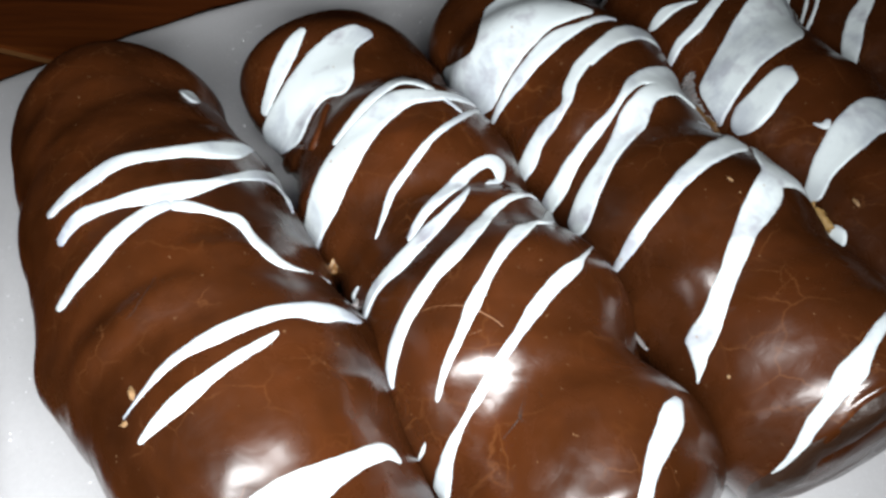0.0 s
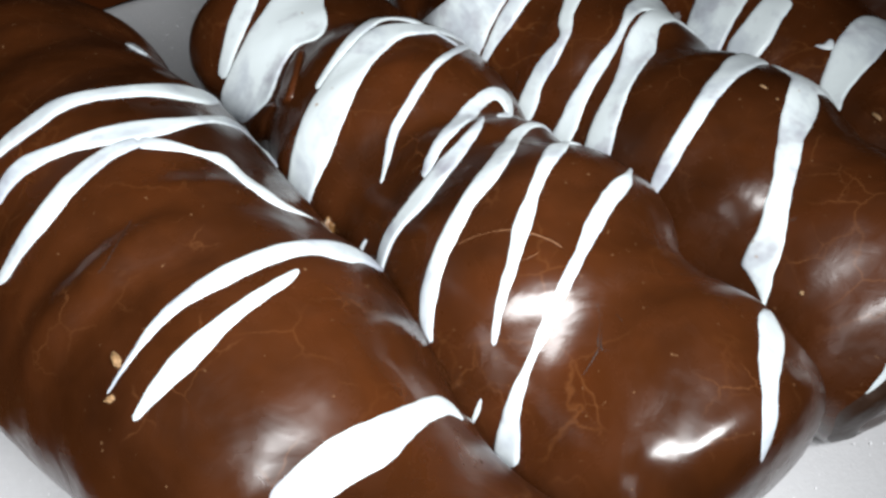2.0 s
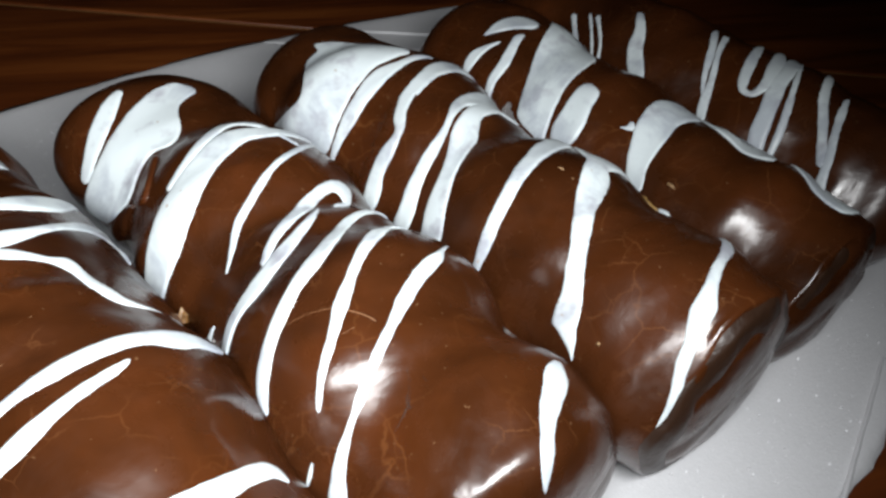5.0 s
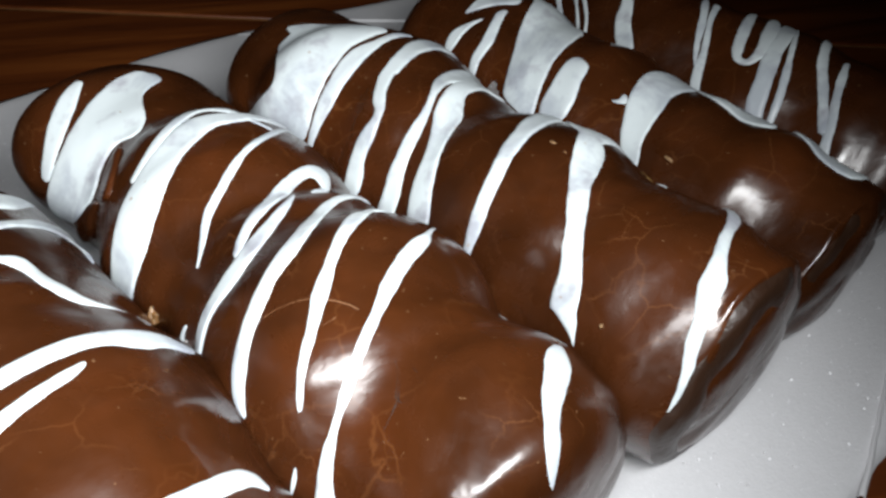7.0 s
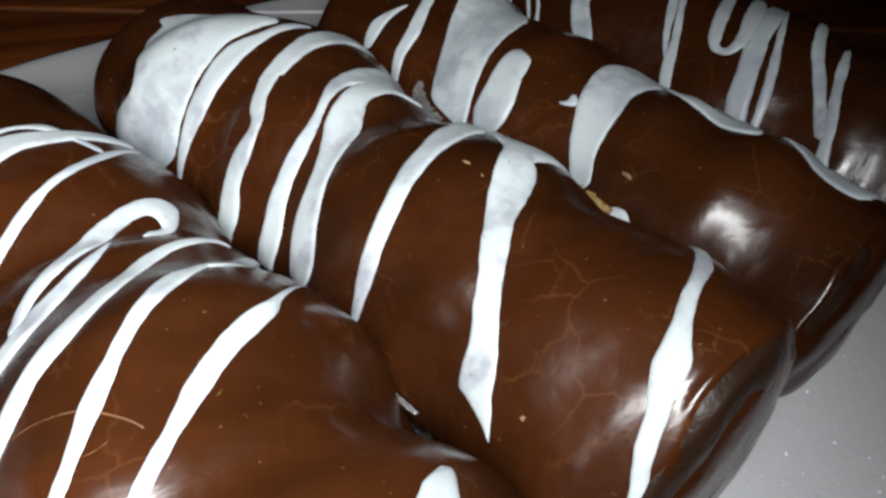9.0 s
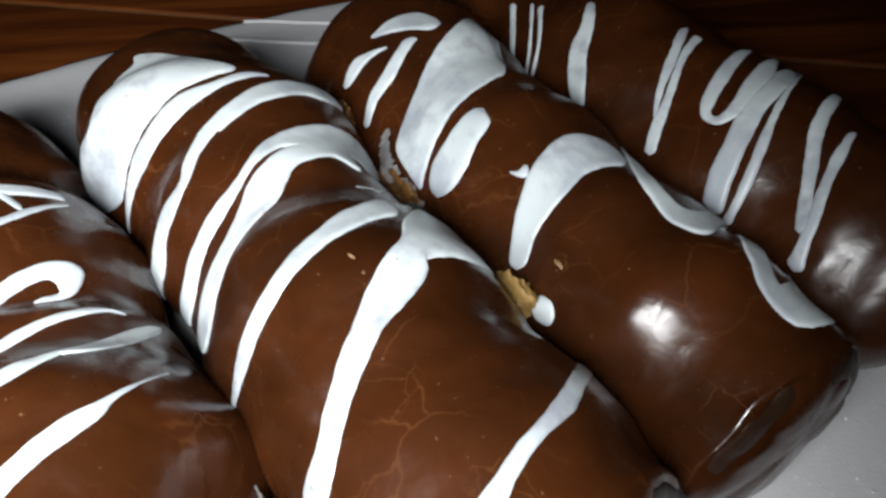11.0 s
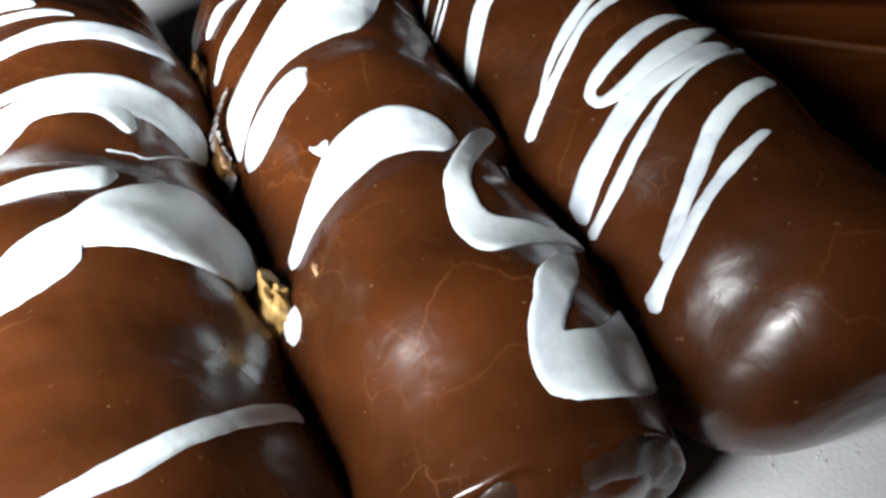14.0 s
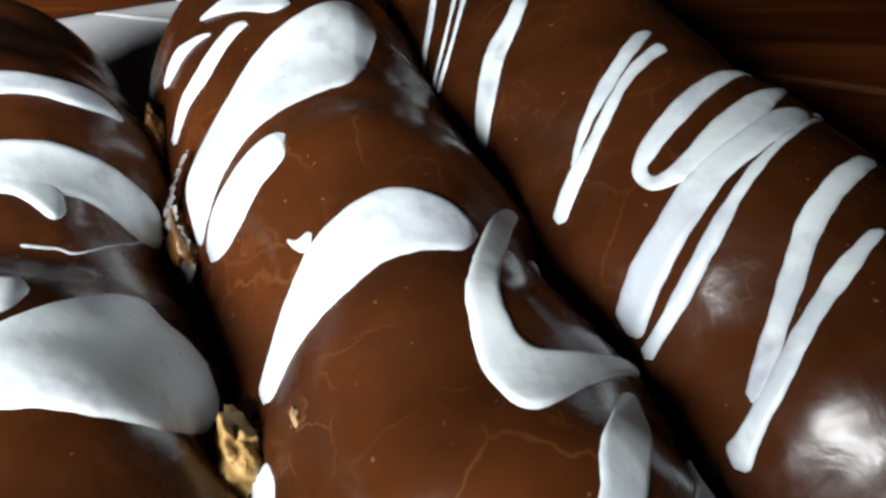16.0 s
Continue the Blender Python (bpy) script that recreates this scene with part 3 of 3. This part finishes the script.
icing("C", (-21.9, -87, -16.2, -83), (-22.9, -77, -15.8, -72), (-24.6, -66, -18.5, -58), (-25.7, -53, -21.3, -44), (-27.6, -38, -24, -29), (-32, -19, -26.2, -12), (-34.8, -3, -29.3, -1), (-36.2, 8, -31.1, 5), (-36.7, 16, -31.8, 14), (-37.3, 30, -32.4, 28), (-36.3, 40, -29.4, 38), (-34.8, 46, -28.2, 42))
icing("C", (-25.2, 29, -24.5, 29), (-25.4, 40, -24.7, 40), (-26.7, 53, -25.9, 52), (-40.4, 91, -40.5, 94))
icing("C", (-4.9, -80, -3.9, -83), (-6.1, -65, -3.5, -63), (-7.4, -51, -4.2, -48), (-8.5, -37, -5.6, -32), (-10.9, -21, -6.9, -20), (-12.6, -9, -7.9, -9), (-14.4, 3, -8.7, 1), (-15.5, 15, -9.6, 14), (-17.7, 32, -10.3, 28))
icing("C", (22.7, -75, 23.6, -78), (20, -72, 22, -68), (17, -70, 20.9, -63), (15.4, -68, 19.7, -56), (13.8, -54, 17.5, -47), (11.9, -44, 14.5, -37), (9.7, -34, 11.9, -26), (5.4, -20, 7.9, -10), (-0.8, 2, 5.3, 7), (-3.7, 14, 3, 16), (-9.6, 26, 1.3, 20), (-18.9, 61, 2.3, 46), (-15.9, 68, 1.8, 59), (-13.3, 75, -1.4, 76), (-11.5, 83, -3.6, 90))
icing("C", (42.7, -101, 43.5, -110), (42.1, -82, 43.3, -85), (40.7, -62, 42.4, -62), (38.4, -49, 40.8, -47), (37.4, -39, 39.3, -32), (35, -28, 38.6, -21), (33.8, -16, 36.2, -12), (31.9, -2, 33.4, 3), (29.9, 14, 31.7, 21), (27.4, 28, 28.5, 37), (22.8, 53, 25.3, 56), (19.8, 73, 21.9, 77), (21.6, 75, 22.5, 75))
icing("D", (-19, -36, -17.6, -36), (-17.5, -32, -15.4, -32), (-17.5, -26, -16.2, -26))
icing("D", (-70.9, -37, -68.7, -29), (-71.3, -16, -64.7, -17), (-69, -1, -61.1, -7), (-63.2, 5, -61.1, 1))
icing("D", (-69.2, -67, -67.4, -65), (-70.5, -51, -66.1, -45), (-66.6, -38, -63.3, -28))
icing("D", (-57.6, -75, -55.8, -74), (-60.1, -61, -57.3, -59), (-60.3, -47, -57.2, -40), (-61.5, -30, -59.8, -21), (-63.1, -21, -60.4, -13))
icing("D", (-72.7, 49, -42.9, 27), (-60.7, 11, -40.2, 1), (-56.2, -11, -38.9, -16), (-52.9, -29, -38.3, -28), (-49.6, -48, -37.1, -42), (-47.3, -62, -35.7, -56), (-44.6, -70, -34.4, -70), (-38.1, -73, -32.4, -80))
icing("D", (-35.4, -20, -30.8, -20), (-35, -35, -28.7, -25), (-34.4, -50, -27.5, -37), (-33.9, -65, -25.9, -52), (-31, -77, -25.9, -69))
icing("D", (-6.3, -75, -2.8, -68), (-10.9, -59, -6, -49), (-14.7, -36, -7, -25), (-17.4, -12, -8.1, -6), (-18, 9, -7.8, 5), (-14.7, 26, -7, 20), (-11.4, 33, -8.5, 28))
icing("D", (-18.5, 58, -19.3, 65), (-12.9, 40, -17.3, 66), (-2.3, 14, -2.5, 27), (4.5, 6, 4.3, 20), (11.2, 4, 7.6, 24), (14.8, 11, 8, 40), (11.7, 41, 7.7, 53), (7.8, 77, 4.8, 86))
icing("D", (14.1, 41, 11.2, 58), (18.3, 24, 12.9, 59), (22.4, 16, 21.9, 35), (25.7, 10, 26.5, 24), (29.9, 5, 26.6, 29), (33.7, 6, 25, 47), (35.4, 17, 16.9, 86), (35.2, 39, 23.3, 78), (31.8, 76, 28.3, 80))
icing("D", (3.2, -69, 3.8, -67), (3.3, -75, 6.3, -66), (5.3, -77, 8.1, -70), (7.8, -76, 8.6, -74))
icing("E", (-60.4, -86, -59.2, -84), (-67.4, -69, -65.5, -67), (-74.1, -49, -72.5, -46))
icing("E", (-56.2, -81, -55, -79), (-61, -64, -59.7, -63), (-68.9, -41, -68, -39))
icing("E", (-54.2, -80, -53.1, -79), (-58.3, -60, -56.9, -59), (-66.1, -41, -65.4, -36))
icing("E", (-36.4, -77, -34.4, -78), (-42.9, -71, -38.1, -64), (-48.5, -54, -43.6, -48), (-50.8, -37, -47.8, -31), (-55.1, -20, -53.4, -17))
icing("E", (-17.2, -76, -14.6, -73), (-19.4, -65, -16.8, -60), (-21.6, -43, -19.9, -40), (-25.6, -20, -24.2, -17), (-29, 1, -26.8, 4))
icing("E", (-20.4, -58, -19.6, -58), (-23.8, -43, -22.1, -42), (-27.6, -23, -25.6, -20), (-32.1, -3, -31.7, 6))
icing("E", (-20, 33, -20.6, 33), (-19.9, 11, -16, 2), (-17, -16, -13.1, -18), (-14.2, -34, -11, -33), (-11.1, -43, -10.1, -38), (-7.1, -42, -8.4, -37), (-5.1, -29, -8.7, -28), (-6.5, -14, -11.2, -11), (-9.1, 7, -13.9, 11), (-14.8, 34, -16.4, 38))
icing("E", (0.3, -78, 5.1, -79), (-1.9, -65, 2.5, -59), (-4, -45, 0.2, -39), (-6.4, -27, -2, -22), (-7.5, -11, -3.5, -5), (-10.5, 19, -6.7, 19), (-9.5, 43, -12.8, 46))
icing("E", (5.3, -80, 7.2, -80), (4.2, -62, 6.1, -59), (2.3, -45, 4.1, -41), (-0.1, -28, 1.3, -25), (-3.2, -8, -2.2, -5), (-8, 28, -10.2, 45))
icing("E", (17.1, -64, 19.3, -61), (14.3, -52, 16.4, -48), (9.9, -33, 12.1, -29), (6, -17, 8, -11), (3.2, 0, 5.1, 7), (0.8, 20, 1.9, 30))
icing("E", (19.4, -78, 23.6, -77), (18.9, -67, 21, -63), (17.1, -54, 19.3, -50), (14.9, -39, 16.7, -36), (12.3, -21, 14.5, -19), (10.3, -1, 11.2, 4))

# chocolate run over the icing
drip("B", (-65.1, -37, -64.0, -34), (-62.6, -49, -57.9, -44), (-60.5, -59, -54.8, -53), (-61.4, -67, -55.2, -59))
drip("B", (-64.5, -71, -60.6, -65), (-67.3, -83, -63.0, -78), (-70.2, -100, -63.6, -90), (-70.3, -108, -66.6, -103))

# cracks in the coat, and pale hairs of set sugar
crack("B", (15.4, -17, 15.6, -16), (18.1, -21, 18.3, -21), (20.3, -27, 20.9, -27), (22, -26, 22, -26))
crack("B", (20.5, -27, 21.2, -27), (21.4, -32, 21.8, -32), (22.1, -38, 22.3, -37))
crack("B", (18.2, -15, 18.6, -15), (20.2, -16, 20.2, -15))
crack("A", (-29.7, -6, -29.2, -6), (-27, -12, -26.4, -12), (-24.9, -18, -24.5, -18), (-24.4, -22, -24.1, -22))
crack("C", (12.2, -50, 12.5, -51), (14.9, -46, 15.1, -46), (16.8, -43, 17, -44), (17.1, -40, 17.4, -41))
crack("D", (-10.8, -39, -10.5, -38), (-9.4, -50, -8.8, -50), (-7.2, -62, -6.8, -62))
crack("D", (-10.9, -45, -10.9, -44), (-10, -39, -9.7, -40), (-10.1, -31, -9.6, -32))
crack("B", (16.6, -17, 16.7, -17), (19.1, -22, 19.2, -22), (20.7, -27, 21.2, -26), (22.1, -25, 22.3, -25))
hair("B", (-3.2, -39, -2.8, -39), (-1.5, -31, -1.2, -31), (1.4, -22, 1.7, -23), (5.5, -16, 5.6, -17), (7.7, -14, 7.8, -15))
hair("B", (4.7, -30, 4.9, -30), (6.1, -26, 6.3, -26), (6.3, -21, 6.6, -21))
hair("C", (15.5, -46, 15.6, -47), (17, -42, 17.1, -42))


# ---- small things ----
def nugget(name, centre, size, turn, seed, mat, rough=0.28):
    """A broken lump: a ball pushed in and out, with flat broken sides."""
    rng = random.Random(seed)
    bm = bmesh.new()
    bmesh.ops.create_icosphere(bm, subdivisions=4, radius=1.0)
    cuts = [(Vector((rng.uniform(-1, 1), rng.uniform(-1, 1), rng.uniform(-1, 1))).normalized(), rng.uniform(0.55, 0.85)) for _ in range(7)]
    for v in bm.verts:
        p = v.co.copy()
        for way, far in cuts:
            over = p.dot(way) - far
            if over > 0:
                p -= way * over
        v.co = p * (1 + rough * noise.noise(p * 2.2 + Vector((seed, 0, 0))) + 0.16 * noise.noise(p * 6.5) + 0.08 * noise.noise(p * 13.0))
    m = Matrix.Translation(Vector(centre) * MM) @ Euler([radians(a) for a in turn]).to_matrix().to_4x4() @ Matrix.Diagonal((*[v * MM for v in size], 1))
    bmesh.ops.transform(bm, matrix=m, verts=bm.verts)
    for f in bm.faces:
        f.smooth = True
    me = bpy.data.meshes.new(name)
    bm.to_mesh(me)
    bm.free()
    me.materials.append(mat)
    return me


def flake(name, centre, size, turn, seed, mat):
    """A thin curled flake with a ragged edge."""
    rng = random.Random(seed)
    nx, ny = 10, 5
    m = Matrix.Translation(Vector(centre) * MM) @ Euler([radians(a) for a in turn]).to_matrix().to_4x4()
    verts, faces = [], []
    for side in (0, 1):
        for j in range(ny + 1):
            for i in range(nx + 1):
                u, v = i / nx * 2 - 1, j / ny * 2 - 1
                rag = 1 + 0.35 * noise.noise((u * 3 + seed, v * 3, 1.0)) if abs(u) == 1 or abs(v) == 1 else 1
                p = Vector((u * size[0] / 2, v * size[1] / 2 * rag * (1 - 0.5 * u * u), 0.5 * noise.noise((u * 2.5, v * 2, seed)) + 0.4 * v * v - side * 0.12))
                verts.append(m @ (p * MM))
    k = (nx + 1) * (ny + 1)
    for j in range(ny):
        for i in range(nx):
            a = j * (nx + 1) + i
            faces.append((a, a + 1, a + nx + 2, a + nx + 1))
            faces.append((k + a, k + a + nx + 1, k + a + nx + 2, k + a + 1))
    rim = [i for i in range(nx + 1)] + [(j + 1) * (nx + 1) - 1 for j in range(1, ny + 1)] + [ny * (nx + 1) + i for i in range(nx - 1, -1, -1)] + [j * (nx + 1) for j in range(ny - 1, 0, -1)]
    for a, b in zip(rim, rim[1:] + rim[:1]):
        faces.append((a, k + a, k + b, b))
    return mesh_of(name, verts, faces, mat)


def on(key, s, phi, lift=0.0):
    return tuple(surf(ROLLS[key], s, math.radians(phi), lift))


tagged(new("peanut_piece", nugget("peanut_piece", (33.2, 15.6, 22.4), (3.6, 5.4, 7.6), (4, -6, 25), 6, NUT, 0.3)), "golden broken peanut piece wedged between two chocolate rolls", "peanut")
tagged(new("peanut_piece", nugget("peanut_piece", (16.6, 49.0, 21.8), (2.0, 6.6, 4.2), (-14, 0, 25), 9, BRITTLE, 0.4)), "brown-gold peanut brittle sliver between two chocolate rolls", "peanut")
tagged(new("peanut_piece", nugget("peanut_piece", (7.3, 70.6, 24.6), (1.4, 4.6, 4.2), (-8, 0, 25), 15, BRITTLE, 0.5)), "small tan peanut piece at the back of a roll", "peanut")


def shard(R, knots, wide, seed, name="sugar_film"):
    """A wrinkled glassy strip, standing on the coat along knots of (length, angle, lift)."""
    k = np.array(knots, float)
    n = 14 * (len(k) - 1) + 1
    u = np.linspace(0, len(k) - 1, n)
    s, phi, lift = (np.interp(u, range(len(k)), k[:, c]) for c in range(3))
    verts, faces, m = [], [], 6
    for i in range(n):
        taper = min(1, i / 4, (n - 1 - i) / 4) * (1 + 0.6 * noise.noise((i * 0.45, seed, 0.0)))
        for j in range(m + 1):
            o = j / m - 0.5
            up = lift[i] + 0.35 * noise.noise((i * 0.5, j * 0.6, seed)) + 0.3 * noise.noise((i * 0.25, j * 2.0, seed + 4))
            verts.append(surf(R, s[i] + o * wide * taper * 0.5, math.radians(phi[i] + o * wide * taper * 3.2), up) * MM)
    k0 = len(verts)
    faces += [(i * (m + 1) + j, i * (m + 1) + j + 1, (i + 1) * (m + 1) + j + 1, (i + 1) * (m + 1) + j) for i in range(n - 1) for j in range(m)]
    return mesh_of(name, verts, faces, FILM)


# bits stuck in the coats
part("peanut", nugget("peanut", on("B", -30.6, -80, -0.7), (1.7, 2.1, 1.5), (20, 30, 0), 3, BRITTLE), THINGS["B"], "amber peanut showing through the coating")
part("crumb", nugget("crumb", on("A", -12.0, -28, -0.1), (0.7, 1.4, 0.5), (0, 0, 30), 5, CRUMB), THINGS["A"], "tan cake crumb")
part("crumb", nugget("crumb", on("A", -8.8, -34, -0.1), (0.9, 0.5, 0.4), (0, 0, 10), 6, CRUMB), THINGS["A"], "tan cake crumb")
part("crumb", nugget("crumb", on("D", 2.7, -52, 0.0), (0.5, 1.6, 0.5), (0, 0, 20), 7, CRUMB), THINGS["D"], "tan cake crumb")
part("crumb", nugget("crumb", on("C", -3.6, -5, 0.0), (0.26, 0.7, 0.25), (0, 0, 40), 8, CRUMB), THINGS["C"], "tan cake crumb")
part("crumb", nugget("crumb", on("C", -0.5, -5, 0.0), (0.22, 0.38, 0.2), (0, 0, 10), 11, CRUMB), THINGS["C"], "tan cake crumb")
part("crumb", nugget("crumb", on("C", 25.8, -62, 0.1), (0.42, 0.45, 0.35), (0, 0, 10), 12, CRUMB), THINGS["C"], "pale cake crumb")
part("icing_drip", nugget("icing_drip", on("D", -7.5, 57, 0.0), (0.7, 1.5, 0.5), (0, 30, 20), 14, ICING), THINGS["D"], "small white icing drip")
part("sugar_flake", flake("sugar_flake", on("B", 9.0, 84, 0.3), (7.0, 1.0), (75, 0, -60), 4, FILM), THINGS["B"], "glassy clear sugar flake")
part("sugar_flake", flake("sugar_flake", on("B", -17.5, -73, 0.5), (3.4, 1.6), (40, 20, 60), 5, FILM), THINGS["B"], "glassy clear sugar flake")

part("sugar_film", shard(ROLLS["D"], [(-50.5, -66, 1.0), (-48.0, -72, 1.5), (-42.0, -76, 1.9), (-38.0, -78, 1.8)], 2.6, 2.0), THINGS["D"], "glassy clear sugar film")
part("sugar_film", shard(ROLLS["D"], [(-38.5, -77, 1.8), (-33.0, -82, 1.6), (-29.5, -86, 1.0)], 3.2, 5.0), THINGS["D"], "glassy clear sugar film")
part("sugar_film", shard(ROLLS["C"], [(-63.0, 86, 0.8), (-58.0, 86, 1.0), (-54.0, 90, 0.6)], 1.2, 11.0), THINGS["C"], "glassy clear sugar film")


def glitter():
    """Tiny tilted flecks strewn over the sheet."""
    rng = random.Random(21)
    verts, faces = [], []
    for _ in range(5200):
        u, v = rng.uniform(-0.138, 0.124), rng.uniform(-0.066, 0.148)
        c = SHEET @ Vector((u, v, 0.0002))
        r = rng.uniform(0.00006, 0.00013) if rng.random() < 0.72 else rng.uniform(0.00014, 0.00032)
        tilt = Euler((rng.gauss(0, 0.5), rng.gauss(0, 0.5), rng.uniform(0, 6.28))).to_matrix()
        k = len(verts)
        for dx, dy, dz in ((-1, -0.7, 0), (1, -0.8, 0), (0.8, 0.9, 0), (-0.9, 0.8, 0), (0, 0, -1.2)):
            verts.append(c + tilt @ (Vector((dx, dy, dz)) * r))
        faces += [(k, k + 1, k + 2, k + 3), (k + 1, k, k + 4), (k + 2, k + 1, k + 4), (k + 3, k + 2, k + 4), (k, k + 3, k + 4)]
    return mesh_of("glitter", verts, faces, GLITTER, smooth=False)


tagged(new("glitter", glitter()), "tiny glittering flecks strewn over the white sheet", "glitter", kind="stuff")
